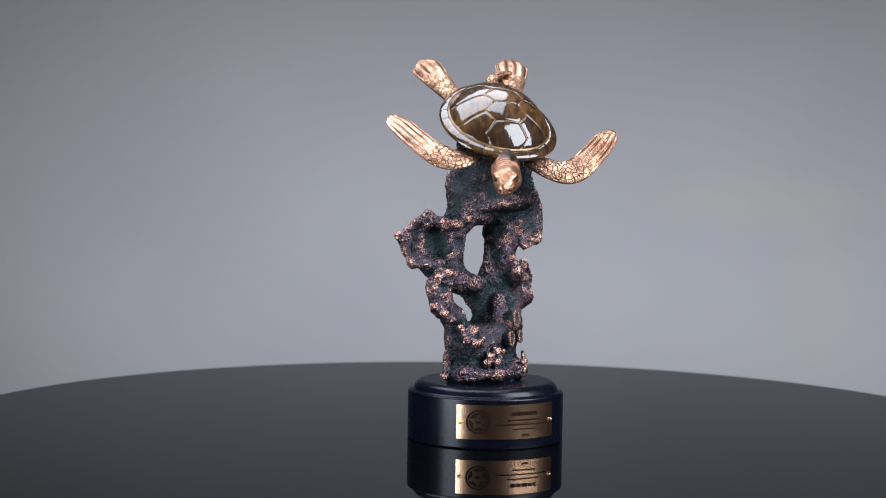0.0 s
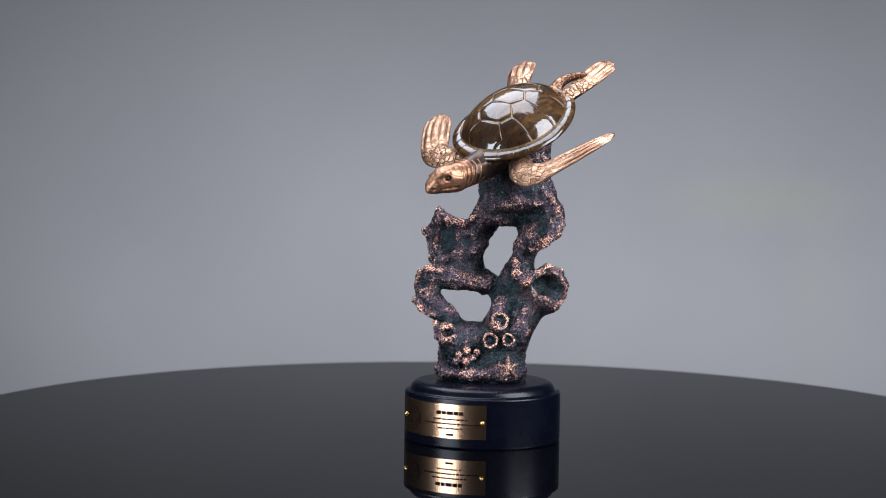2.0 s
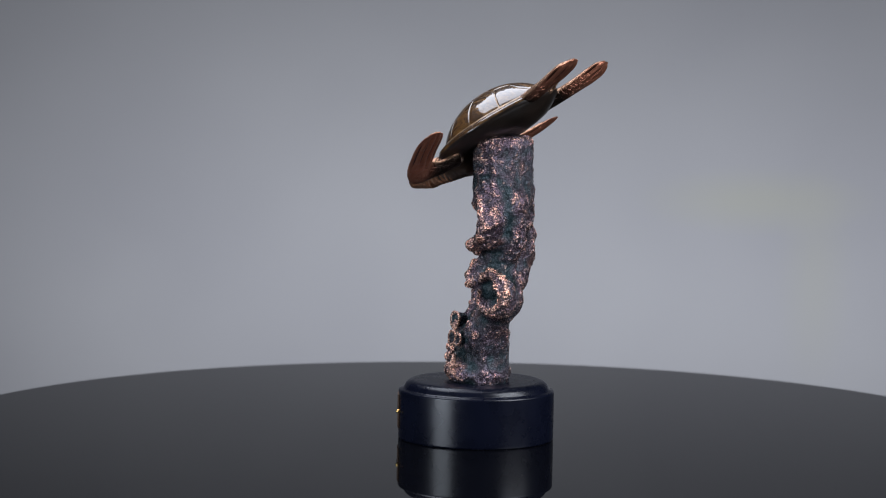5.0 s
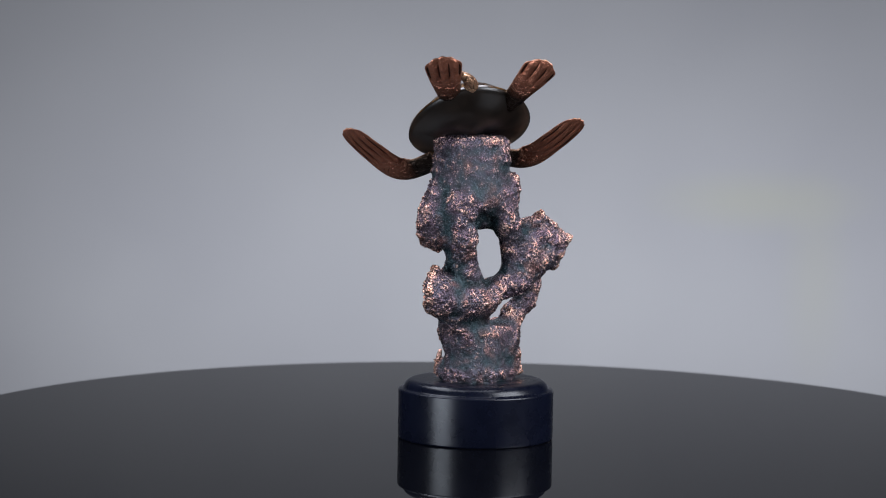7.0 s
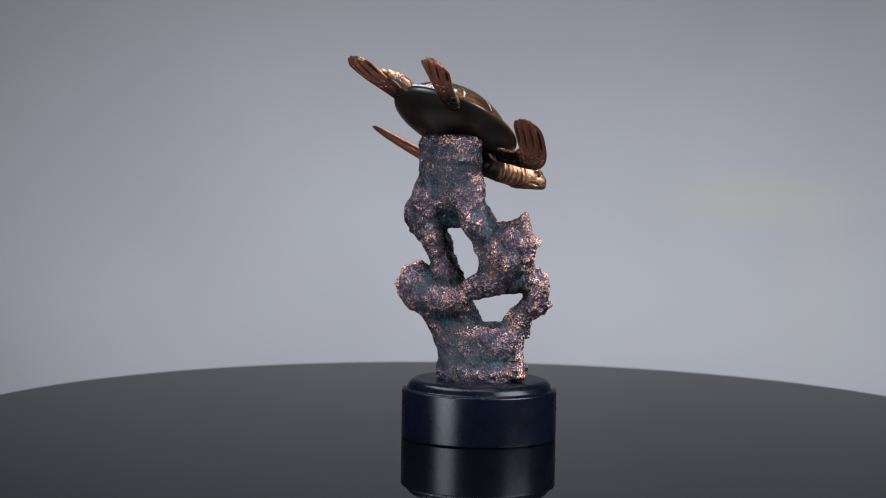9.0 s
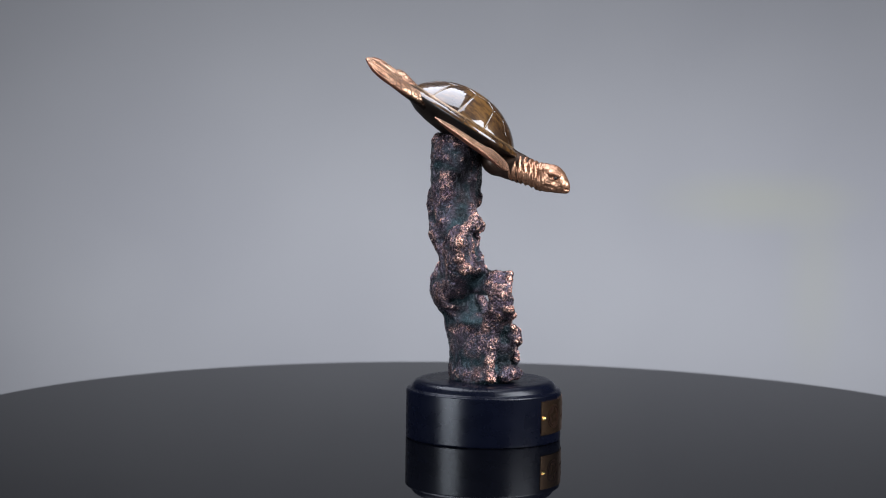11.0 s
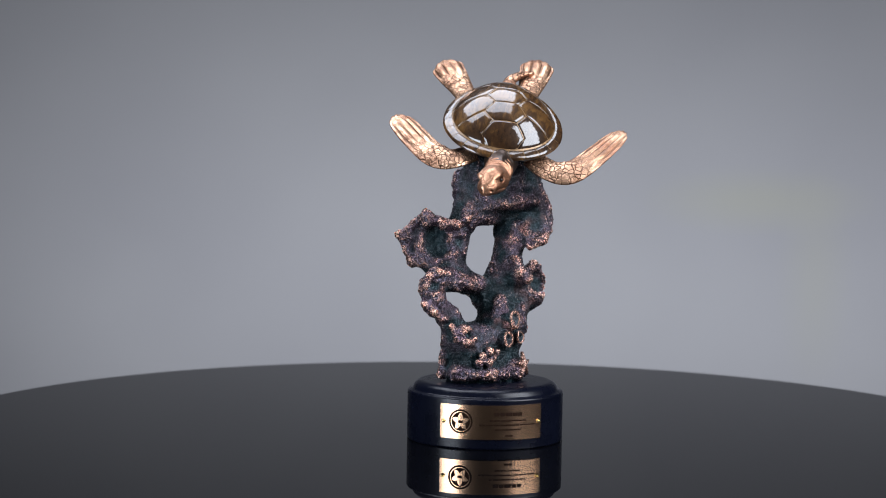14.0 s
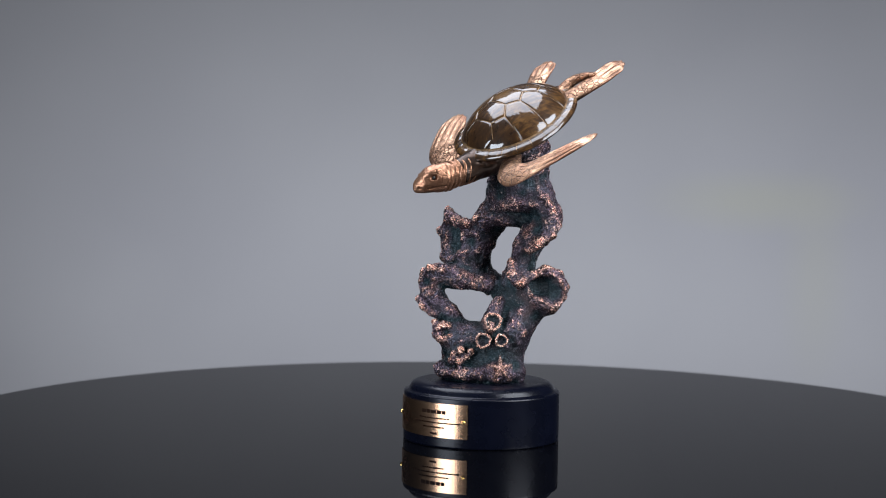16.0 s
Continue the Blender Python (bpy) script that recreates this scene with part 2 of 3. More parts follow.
def blurred(g, k):
    """A box blur over 2 k + 1 cells along each axis."""
    for axis in range(3):
        c = np.cumsum(np.pad(g, [(k + 1, k) if a == axis else (0, 0) for a in range(3)], mode="edge"), axis, dtype=np.float64)
        n = g.shape[axis]
        g = ((np.take(c, range(2 * k + 1, 2 * k + 1 + n), axis) - np.take(c, range(n), axis)) / (2 * k + 1)).astype(np.float32)
    return g


class Clay:
    """A solid modelled by joining and scooping soft shapes; millimetres."""

    def __init__(self, low, high, step):
        self.low, self.step = np.array(low, float), step
        n = [int((b - a) / step) + 1 for a, b in zip(low, high)]
        self.axes = [np.float32(a + step * np.arange(k)) for a, k in zip(low, n)]
        self.f = np.full(n, 30.0, np.float32)

    def window(self, low, high):
        cut = []
        for ax, a, b in zip(self.axes, low, high):
            i, j = np.searchsorted(ax, [a, b])
            cut.append(slice(max(0, i - 1), j + 1))
        x, y, z = (ax[c] for ax, c in zip(self.axes, cut))
        return tuple(cut), x[:, None, None], y[None, :, None], z[None, None, :]

    def merge(self, cut, d, soft, scoop=False):
        old = self.f[cut]
        if scoop:
            d = -d
            h = np.clip(0.5 - 0.5 * (old - d) / soft, 0, 1)
            self.f[cut] = old * (1 - h) + d * h + soft * h * (1 - h)
        else:
            h = np.clip(0.5 + 0.5 * (old - d) / soft, 0, 1)
            self.f[cut] = old * (1 - h) + d * h - soft * h * (1 - h)

    def limb(self, p, q, r0, r1, soft=5.0, scoop=False):
        p, q = np.array(p, float), np.array(q, float)
        m = max(r0, r1) + soft + 4
        cut, x, y, z = self.window(np.minimum(p, q) - m, np.maximum(p, q) + m)
        d = q - p
        t = np.clip(((x - p[0]) * d[0] + (y - p[1]) * d[1] + (z - p[2]) * d[2]) / (d @ d), 0, 1)
        dist = np.sqrt((x - p[0] - t * d[0]) ** 2 + (y - p[1] - t * d[1]) ** 2 + (z - p[2] - t * d[2]) ** 2)
        self.merge(cut, dist - (r0 + (r1 - r0) * t), soft, scoop)

    def blob(self, c, r, turn=0.0, soft=5.0, scoop=False, tilt=0.0):
        m = max(r) + soft + 4
        c = np.array(c, float)
        cut, x, y, z = self.window(c - m, c + m)
        ca, sa = math.cos(radians(turn)), math.sin(radians(turn))
        u, v = (x - c[0]) * ca + (y - c[1]) * sa, -(x - c[0]) * sa + (y - c[1]) * ca
        w = z - c[2]
        ct, st = math.cos(radians(tilt)), math.sin(radians(tilt))
        u, w = u * ct + w * st, -u * st + w * ct
        k = np.sqrt((u / r[0]) ** 2 + (v / r[1]) ** 2 + (w / r[2]) ** 2)
        self.merge(cut, (k - 1) * min(r), soft, scoop)

    def drum(self, c, r, half, turn=0.0, soft=5.0, lean=(0.0, 0.0), edge=7.0):
        """An upright oval column; lean: drift of its centre per millimetre of height."""
        m = max(r) + soft + 4 + half * max(abs(lean[0]), abs(lean[1]))
        c = np.array(c, float)
        cut, x, y, z = self.window(c - (m, m, half + soft + 4), c + (m, m, half + soft + 4))
        ca, sa = math.cos(radians(turn)), math.sin(radians(turn))
        xx, yy = x - c[0] - (z - c[2]) * lean[0], y - c[1] - (z - c[2]) * lean[1]
        u, v = xx * ca + yy * sa, -xx * sa + yy * ca
        d = (np.sqrt((u / r[0]) ** 2 + (v / r[1]) ** 2) - 1) * min(r)
        e = np.abs(z - c[2]) - half + edge
        d = d + edge
        self.merge(cut, np.hypot(np.maximum(d, 0), np.maximum(e, 0)) + np.minimum(np.maximum(d, e), 0) - edge, soft)

    def surface(self):
        """The surface as verts and quads, one vertex in each cell that it crosses."""
        f = self.f
        f[0], f[-1], f[:, 0], f[:, -1], f[:, :, 0], f[:, :, -1] = 9, 9, 9, 9, 9, 9
        inside = f < 0
        n = [s - 1 for s in f.shape]
        total = np.zeros((*n, 3), np.float32)
        count = np.zeros(n, np.float32)
        sl = lambda o, s: slice(o, o + s)
        for axis in range(3):
            others = [a for a in range(3) if a != axis]
            for da in (0, 1):
                for db in (0, 1):
                    o = [0, 0, 0]
                    o[others[0]], o[others[1]] = da, db
                    a = f[sl(o[0], n[0]), sl(o[1], n[1]), sl(o[2], n[2])]
                    e = list(o)
                    e[axis] = 1
                    b = f[sl(e[0], n[0]), sl(e[1], n[1]), sl(e[2], n[2])]
                    hit = (a < 0) != (b < 0)
                    t = np.where(hit, a / np.where(hit, a - b, 1), 0)
                    for k in range(3):
                        total[..., k] += np.where(hit, t if k == axis else o[k], 0)
                    count += hit
        live = count > 0
        index = np.full(n, -1, np.int64)
        index[live] = np.arange(live.sum())
        cells = np.argwhere(live)
        verts = (cells + total[live] / count[live][:, None]) * self.step + self.low
        quads = []
        for axis in range(3):
            o1, o2 = [a for a in range(3) if a != axis]
            a = inside
            lo = [slice(None)] * 3
            hi = [slice(None)] * 3
            lo[axis], hi[axis] = slice(0, -1), slice(1, None)
            cross = np.argwhere(a[tuple(lo)] != a[tuple(hi)])
            cross = cross[(cross[:, o1] > 0) & (cross[:, o2] > 0)]
            c = []
            for da, db in ((1, 1), (0, 1), (0, 0), (1, 0)):
                q = cross.copy()
                q[:, o1] -= da
                q[:, o2] -= db
                c.append(index[q[:, 0], q[:, 1], q[:, 2]])
            quads.append(np.stack(c, 1))
        return verts, np.concatenate(quads)


# ---------------------------------------------------------------- the studio
def slab(name, low, high, mat, kind="structure", label="", category=""):
    v = [(x, y, z) for x in (low[0], high[0]) for y in (low[1], high[1]) for z in (low[2], high[2])]
    f = [(0, 1, 3, 2), (4, 6, 7, 5), (0, 4, 5, 1), (2, 3, 7, 6), (0, 2, 6, 4), (1, 5, 7, 3)]
    return tagged(new(name, mesh_of(name, v, f, mat, False)), label, category, kind=kind)


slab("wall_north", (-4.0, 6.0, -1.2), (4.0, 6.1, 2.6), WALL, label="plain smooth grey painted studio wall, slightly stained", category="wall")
slab("wall_south", (-4.0, -3.1, -1.2), (4.0, -3.0, 2.6), ROOM, label="plain dark painted studio wall", category="wall")
slab("wall_west", (-4.1, -3.1, -1.2), (-4.0, 6.1, 2.6), ROOM, label="plain dark painted studio wall", category="wall")
slab("wall_east", (4.0, -3.1, -1.2), (4.1, 6.1, 2.6), ROOM, label="plain dark painted studio wall", category="wall")
slab("ceiling", (-4.1, -3.1, 2.6), (4.1, 6.1, 2.7), ROOM, label="plain dark painted studio ceiling", category="ceiling")
slab("floor", (-4.1, -3.1, -1.3), (4.1, 6.1, -1.2), FLOOR, label="plain dark studio floor", category="floor")


def build_turntable():
    root = tagged(new("turntable"), "round black high-gloss display turntable turning slowly", "turntable")
    v, f = lathe(rounded([(0, -0.012), (0.374, -0.012), (0.376, -0.010), (0.376, -0.002), (0.374, 0.0), (0, 0.0)], 0.0012), 256)
    part("disc", mesh_of("disc", v, f, GLASS, False), root, "polished black round disc")
    v, f = lathe(rounded([(0, -1.2), (0.20, -1.2), (0.20, -1.175), (0.05, -1.165), (0.05, -0.03), (0.16, -0.018), (0.16, -0.0125), (0, -0.0125)], 0.004), 64)
    part("pedestal", mesh_of("pedestal", v, f, ROOM, True), root, "dark round pedestal")
    return root


# ---------------------------------------------------------------- the trophy
BASE = (0.0032, -0.0008)
BASE_R = 0.050
PLATE_MID, PLATE_Z = radians(-72.3), 0.0175


def on_base(arc, z, out):
    """A place on the plinth's side: millimetres along the plate from its middle, height and stand-off in metres."""
    a = PLATE_MID + arc / 1000 / BASE_R
    r = BASE_R + out
    return (BASE[0] + r * math.cos(a), BASE[1] + r * math.sin(a), z)


def curved_tile(low, high, z0, z1, back, out, mat, name, cols=None):
    """A thin plate bent round the plinth."""
    cols = cols or max(1, int(abs(high - low) / 1.5))
    verts, faces = [], []
    for k in range(cols + 1):
        arc = low + (high - low) * k / cols
        verts += [on_base(arc, z0, back), on_base(arc, z1, back), on_base(arc, z1, out), on_base(arc, z0, out)]
    for k in range(cols):
        a, b = 4 * k, 4 * k + 4
        for i in range(4):
            j = (i + 1) % 4
            faces.append((a + i, b + i, b + j, a + j))
    faces += [(0, 1, 2, 3), tuple(4 * cols + i for i in (3, 2, 1, 0))]
    return mesh_of(name, verts, faces, mat, False)


def curved_shape(outline, holes_in, out, mat, name):
    """A flat band between two closed outlines of (arc mm, z m), bent round the plinth."""
    n = len(outline)
    verts = [on_base(a, z, out) for a, z in outline] + [on_base(a, z, out) for a, z in holes_in]
    verts += [on_base(a, z, 0.0004) for a, z in outline] + [on_base(a, z, 0.0004) for a, z in holes_in]
    faces = []
    for k in range(n):
        j = (k + 1) % n
        faces += [(k, j, n + j, n + k), (2 * n + k, 2 * n + j, j, k), (n + k, n + j, 3 * n + j, 3 * n + k)]
    return mesh_of(name, verts, faces, mat, False)


def build_plinth(trophy):
    line = rounded([(0, 0.0), (0.0494, 0.0), (0.0498, 0.0004), (0.050, 0.0010), (0.050, 0.0307), (0.0495, 0.0315), (0.0480, 0.0319),
                    (0.0470, 0.0324), (0.0465, 0.0336), (0.0456, 0.0352), (0.0442, 0.0365), (0.0426, 0.0372), (0.0408, 0.0375), (0, 0.0375)], 0.0011, 5)
    v, f = lathe(line, 160, BASE)
    plinth = part("plinth", mesh_of("plinth", v, f, LACQUER, True), trophy, "round black satin wooden plinth with stepped shoulder")
    plate = part("name_plate", curved_tile(-33.6, 33.6, 0.0066, 0.0281, 0.0, 0.0007, BRASS, "name_plate"), trophy, "curved engraved brass plate")
    top = 0.0009
    # emblem: a toothed ring round a five-pointed star
    ring = lambda r, n=60, wob=0.0: [(-19.7 + (r + wob * (k % 2)) * math.cos(2 * math.pi * k / n), 0.0176 + (r + wob * (k % 2)) / 1000 * math.sin(2 * math.pi * k / n)) for k in range(n)]
    part("emblem_ring", curved_shape(ring(7.7, wob=-0.25), ring(6.5), top, ENGRAVED, "emblem_ring"), plate, "dark engraved round border")

    def star(r0, r1):
        out = []
        for k in range(60):
            a, f = 2 * math.pi * k / 60, (k % 12) / 6
            r = r0 + (r1 - r0) * (f if f <= 1 else 2 - f)
            out.append((-19.7 + r * math.cos(a + math.pi / 2), 0.0176 + r / 1000 * math.sin(a + math.pi / 2)))
        return out

    field = [(-19.7 + 5.9 * math.cos(2 * math.pi * k / 60 + math.pi / 2), 0.0176 + 0.0059 * math.sin(2 * math.pi * k / 60 + math.pi / 2)) for k in range(60)]
    part("emblem_star", curved_shape(field, star(5.7, 2.9), top, ENGRAVED, "emblem_star"), plate, "dark engraved field round a bright star")
    part("emblem_centre", curved_tile(-21.0, -18.4, 0.0166, 0.0182, 0.0004, top, ENGRAVED, "emblem_centre", 2), plate, "small dark engraved block")
    rng = random.Random(4)
    for z, height, width, wide in ((0.0226, 0.0022, 19, 4.5), (0.0186, 0.0009, 24, 2.3), (0.0158, 0.0009, 37, 2.5), (0.0129, 0.0009, 17, 2.2), (0.0090, 0.0012, 5, 5)):
        x = 10.5 - width / 2
        while x < 10.5 + width / 2 - 0.5:
            w = min(wide * rng.uniform(0.5, 1.6), 10.5 + width / 2 - x)
            part("text_bar", curved_tile(x, x + w, z - height / 2, z + height / 2, 0.0004, top, ENGRAVED, "text_bar", 2), plate)
            x += w + 0.55
    for arc in (-31.2, 31.2):
        m = bmesh.new()
        bmesh.ops.create_uvsphere(m, u_segments=16, v_segments=10, radius=0.00135)
        me = bpy.data.meshes.new("screw")
        m.to_mesh(me)
        m.free()
        me.materials.append(SCREW)
        for poly in me.polygons:
            poly.use_smooth = True
        s = part("screw", me, plate, "small domed brass screw")
        s.location = on_base(arc, 0.0172, 0.0008)
    return plinth


FROND = pose(0, 0, 0, 0, 0, 47.1)     # the frond's broad side


def build_coral(trophy):
    clay = Clay((-62, -40, 36), (66, 50, 200), 0.55)
    limb, blob, drum = clay.limb, clay.blob, clay.drum

    def chain(points, soft=5.0):
        """A run of tapering limbs through (x, y, z, radius)."""
        for p, q in zip(points, points[1:]):
            limb(p[:3], q[:3], p[3], q[3], soft)

    # x along the frond, y away from its face, z up
    # stem
    drum((2.4, 0.5, 50), (26.3, 17.2), 24, soft=6, lean=(0.02, 0.04))
    drum((1.2, -1, 43), (27, 20), 6, soft=5, lean=(-0.01, -0.01))
    blob((22, 1, 72), (9, 14, 12))
    blob((-12, -1, 62), (15, 17, 12))
    chain([(18, 2, 66, 12), (27, 5, 80, 10), (36, 7, 90, 10)])
    # hammock behind the lower opening, from the bowl up to the wing
    chain([(38, 7, 93, 11), (24, 12, 91, 11), (12, 15, 91, 9.5), (1, 18, 98, 7.5), (-10, 20, 102, 9), (-21, 24, 112, 10)], 6)
    chain([(14, 8, 78, 10), (20, 9, 92, 10), (20, 9, 104, 9)])
    limb((-14, 6, 99.5), (2, 9, 98.5), 5.5, 6)
    # loop of the lower opening
    chain([(-20, 3, 70, 8), (-24, 2, 78, 7.0), (-34, 3, 88, 6.8), (-36.5, 4, 98, 7.6), (-31, 5, 103, 7.4), (-19, 8, 102.5, 7.4), (-12, 14, 104, 8)])
    limb((-36, 2, 86), (-41, 1, 87), 5, 3.5)
    # bowl
    blob((40, 5.5, 96), (14.5, 12.5, 14), soft=6)
    limb((22, 0, 112), (27, -4, 103), 6.0, 6.0, soft=4)
    # legs of the upper opening
    chain([(33, 15, 152, 10.5), (29, 15.5, 130, 8.6), (25.5, 12.5, 114, 7.4), (20, 11, 102, 8.5)])
    chain([(30, 4, 134, 6.5), (26, 3, 124, 6), (25, 2, 114, 6)])
    chain([(4.5, 22.5, 158, 9), (1, 23, 141, 8.5), (-8, 20.5, 124, 8), (-11, 19, 111, 9)])
    # column
    drum((20, 10.5, 171), (25.2, 16.4), 25, turn=-38, soft=7, edge=6)
    blob((-1.5, 26.5, 163), (5, 5, 9), soft=5)
    chain([(5, 13, 149, 7), (-2, 12, 141, 5.5), (-11, 14.5, 131, 5.5)], 6)
    blob((14, 13, 143), (13, 8, 8.5), soft=5)
    # lip at the side of the column
    chain([(39, 1, 159, 7), (43, 2, 144, 8), (37, 2, 132, 8)], 6)
    chain([(42, -2, 136, 6.5), (37, -4, 129.5, 6.5)], 4)
    # cupped wing
    blob((-20.5, 24, 124), (13, 10, 15), turn=34, soft=6)
    limb((-14, 16, 116), (-24, 22, 120), 10, 11)
    limb((-26, 28, 131), (-33, 32, 128), 8, 6)
    limb((-20, 17, 133), (-29, 20, 139), 7, 5)
    limb((-29, 28, 118), (-33, 28, 114), 8, 5)
    clay.f = blurred(np.clip(clay.f, -9, 9), 2) + 0.6
    # hollows: wing, bowl, loop, lip, dished column face, groove down the back
    blob((-32, 11, 127), (15, 10, 14), turn=34, soft=2.5, scoop=True)
    blob((43, -5, 100.5), (10.5, 12, 8.5), turn=20, soft=2, scoop=True)
    blob((51, -3, 95), (9, 9, 8), soft=2, scoop=True)
    blob((-39, -5.5, 99), (6, 5.5, 4), soft=2.5, scoop=True)
    blob((32, -15, 139), (14, 12, 12), soft=3, scoop=True)
    blob((1, -13, 160), (20, 16.4, 18), turn=-38, soft=4, scoop=True)
    blob((-6, -1, 119), (13, 10, 12), soft=5, scoop=True)
    limb((20, 37, 160), (18, 30, 138), 3.5, 7.5, soft=5, scoop=True)
    limb((36, 33, 150), (34, 31, 132), 2, 3, soft=4, scoop=True)
    blob((38, 22, 113), (9, 14, 6), soft=4, scoop=True)
    blob((4, 28, 74), (30, 9, 5), soft=4, scoop=True)
    # the two openings
    for u, z, r in ((-12.5, 91, 2.2), (-6.5, 88, 4.6), (0.5, 87, 4.2), (-4.0, 80.5, 3.6), (17.8, 129.5, 2.6), (14.8, 124.5, 3.3), (10.2, 118, 3.8), (6.5, 111, 3.5)):
        limb((u, -36, z), (u, 46, z), r, r, soft=2, scoop=True)
    for h, z, r in ((9.5, 124, 2.6), (10.0, 115, 3.2)):
        limb((-0.507 * h - 36, 0.862 * h - 21, z), (-0.507 * h + 34, 0.862 * h + 20, z), r, r, soft=2, scoop=True)
    # ruffled rims
    chain([(-14, 9, 137, 3), (-23, 13, 138, 3.0), (-31, 20, 144, 2.2), (-34.5, 28, 137, 2.8), (-41, 35, 129.5, 1.8), (-36.5, 33, 120, 2.4), (-36, 28, 112.5, 2.2), (-27, 14, 110.5, 2.8)], 3)
    limb((-29, 20, 139), (-31.5, 20, 146.5), 3.4, 1.3, soft=3)
    limb((-35, 32, 128), (-42, 35.5, 130), 3.8, 1.4, soft=3)
    chain([(21, -7, 115, 2.4), (22.5, -9.5, 107, 2.6), (28, -10, 102, 2.4), (33, -3, 106, 2.2), (41, 2, 110, 2.4), (48, 8, 107, 2.6), (52, 10.5, 99, 2.6), (51, 10, 92, 1.6)], 2.5)
    chain([(31, -2, 87, 2), (27, -5, 82, 2.2), (26, -7, 76, 2), (29, -6, 70, 1.8)], 2.5)
    chain([(42, -6, 157, 1.8), (47, -4, 148, 2.0), (49.5, -3, 139, 2.4), (47.5, -5, 133, 2.4), (40, -10.5, 127.5, 2.4), (33, -6, 123, 2.6)], 3)
    chain([(-28, -1, 106, 2.0), (-35, -2, 108, 2.2), (-40.5, 0, 106, 2.0), (-42.5, 1, 100, 1.6)], 2.5)
    chain([(-43.5, 0, 88, 1.8), (-39, -3, 83, 1.8), (-31, -4, 78, 1.8)], 3)
    chain([(-8, 7.5, 140.5, 2.6), (-3, 11.5, 147, 2.4)], 4)
    # low growths: a half-open shell, encrusted lumps, a ridged foot
    chain([(-29, -9, 74, 2.2), (-27, -13, 66, 2.0), (-22, -16, 64, 2.0), (-17, -16, 66, 1.8)], 2.5)
    blob((-22, -11, 69), (6, 6, 6), soft=3)
    blob((-20, -16, 69), (4, 4, 3), soft=1.5, scoop=True)
    for u, v, z in ((-11, -18.5, 55), (-7, -19.5, 58), (-4, -19, 54), (-8, -20, 51.5), (-1, -18.5, 57), (-13, -18, 51)):
        blob((u, v, z), (3, 2.6, 2.6), soft=1.2)
    chain([(-25, 3, 66, 2.4), (-25.5, 5, 54, 2.4), (-27, 5, 42, 2.8)], 3)
    blob((-3, -18.5, 43), (14, 4.5, 4), soft=3)
    blob((15.5, -12.5, 44), (10, 8.5, 7), soft=4)
    blob((-21, -9, 44), (8, 9, 5), soft=4)
    limb((11, -15, 74), (9, 0, 73), 4.2, 8, soft=4)
    limb((9, -8, 77), (12, -3, 88), 5.5, 4.2, soft=4)
    # rough, pitted skin; wear grows where the form stands proud of its surroundings
    s = clay.f.shape
    ruffle = lattice(s, 10.0, 3, clay.step) + 0.7 * lattice(s, 6.5, 4, clay.step)
    clay.f += 0.8 * np.abs(ruffle) - 0.4 + 0.45 * lattice(s, 3.6, 5, clay.step)
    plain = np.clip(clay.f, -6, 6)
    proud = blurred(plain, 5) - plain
    # low in hollows: masks the shade painted into the coral's colour
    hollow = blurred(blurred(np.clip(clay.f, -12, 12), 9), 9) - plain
    pebble = 0.35 * lattice(s, 2.3, 6, clay.step) + lattice(s, 1.3, 8, clay.step)
    clay.f -= (0.22 + 0.40 * np.clip(hollow / 1.3, 0, 1)) * pebble
    v, q = clay.surface()
    cell = np.clip(((v - clay.low) / clay.step).astype(int), 0, np.array(s) - 1)
    pick = lambda g: np.float32(g[cell[:, 0], cell[:, 1], cell[:, 2]])
    copper_mask, bead, sunk = pick(proud), pick(pebble), pick(hollow)
    v = [FROND @ Vector(p) for p in v / 1000]
    me = mesh_of("coral", v, q, CORAL)
    for name, values in (("wear", copper_mask), ("bead", bead), ("open", sunk)):
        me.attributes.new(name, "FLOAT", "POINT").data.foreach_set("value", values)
    coral = part("coral", me, trophy, "rugged dark patinated bronze coral branch with rubbed copper edges")
    # open polyp tubes
    for c, r, length in (((13.5, -18.2, 77.5), 6.0, 13), ((7.7, -19.6, 65.2), 5.2, 11), ((19, -16.6, 65.5), 4.3, 10)):
        way = Vector((0.42, -0.9, 0.12)).normalized()
        side = way.cross(Vector((0, 0, 1))).normalized()
        up = side.cross(way)
        line = [(-length, r * 0.8), (-1.5, r * 0.86), (-0.3, r), (0.5, r * 0.96), (0.3, r * 0.70), (-1.4, r * 0.56), (-2.2, r * 0.40), (-0.8, 0.02)]
        verts, faces, n = [], [], 26
        for d, rad in line:
            for k in range(n):
                a = 2 * math.pi * k / n
                w = rad * (1 + 0.06 * math.sin(3 * a + r) + 0.04 * math.sin(7 * a))
                p = Vector(c) + way * d + side * (w * math.cos(a)) + up * (w * math.sin(a))
                verts.append(FROND @ (p / 1000))
        for i in range(len(line) - 1):
            for k in range(n):
                j = (k + 1) % n
                faces.append((i * n + k, i * n + j, i * n + n + j, i * n + n + k))
        faces.append(tuple(range(n)))
        me = mesh_of("polyp_tube", verts, faces, CORAL)
        me.attributes.new("wear", "FLOAT", "POINT").data.foreach_set("value", np.repeat(np.float32([0, 0.3, 1.2, 1.5, 0.8, 0.1, 0.2, 0.3]), n))
        part("polyp_tube", me, coral, "short copper-rimmed coral tube")
    # starfish
    way = Vector((0.5, -0.86, 0.1)).normalized()
    side = way.cross(Vector((0, 0, 1))).normalized()
    up = side.cross(way)
    verts, faces = [], []
    for layer, h in ((1.0, -1.5), (1.0, 0.6), (0.55, 1.8)):
        for k in range(20):
            a = 2 * math.pi * k / 20 + 0.3
            r = (8.6, 4.0, 2.3, 4.0)[k % 4] * layer
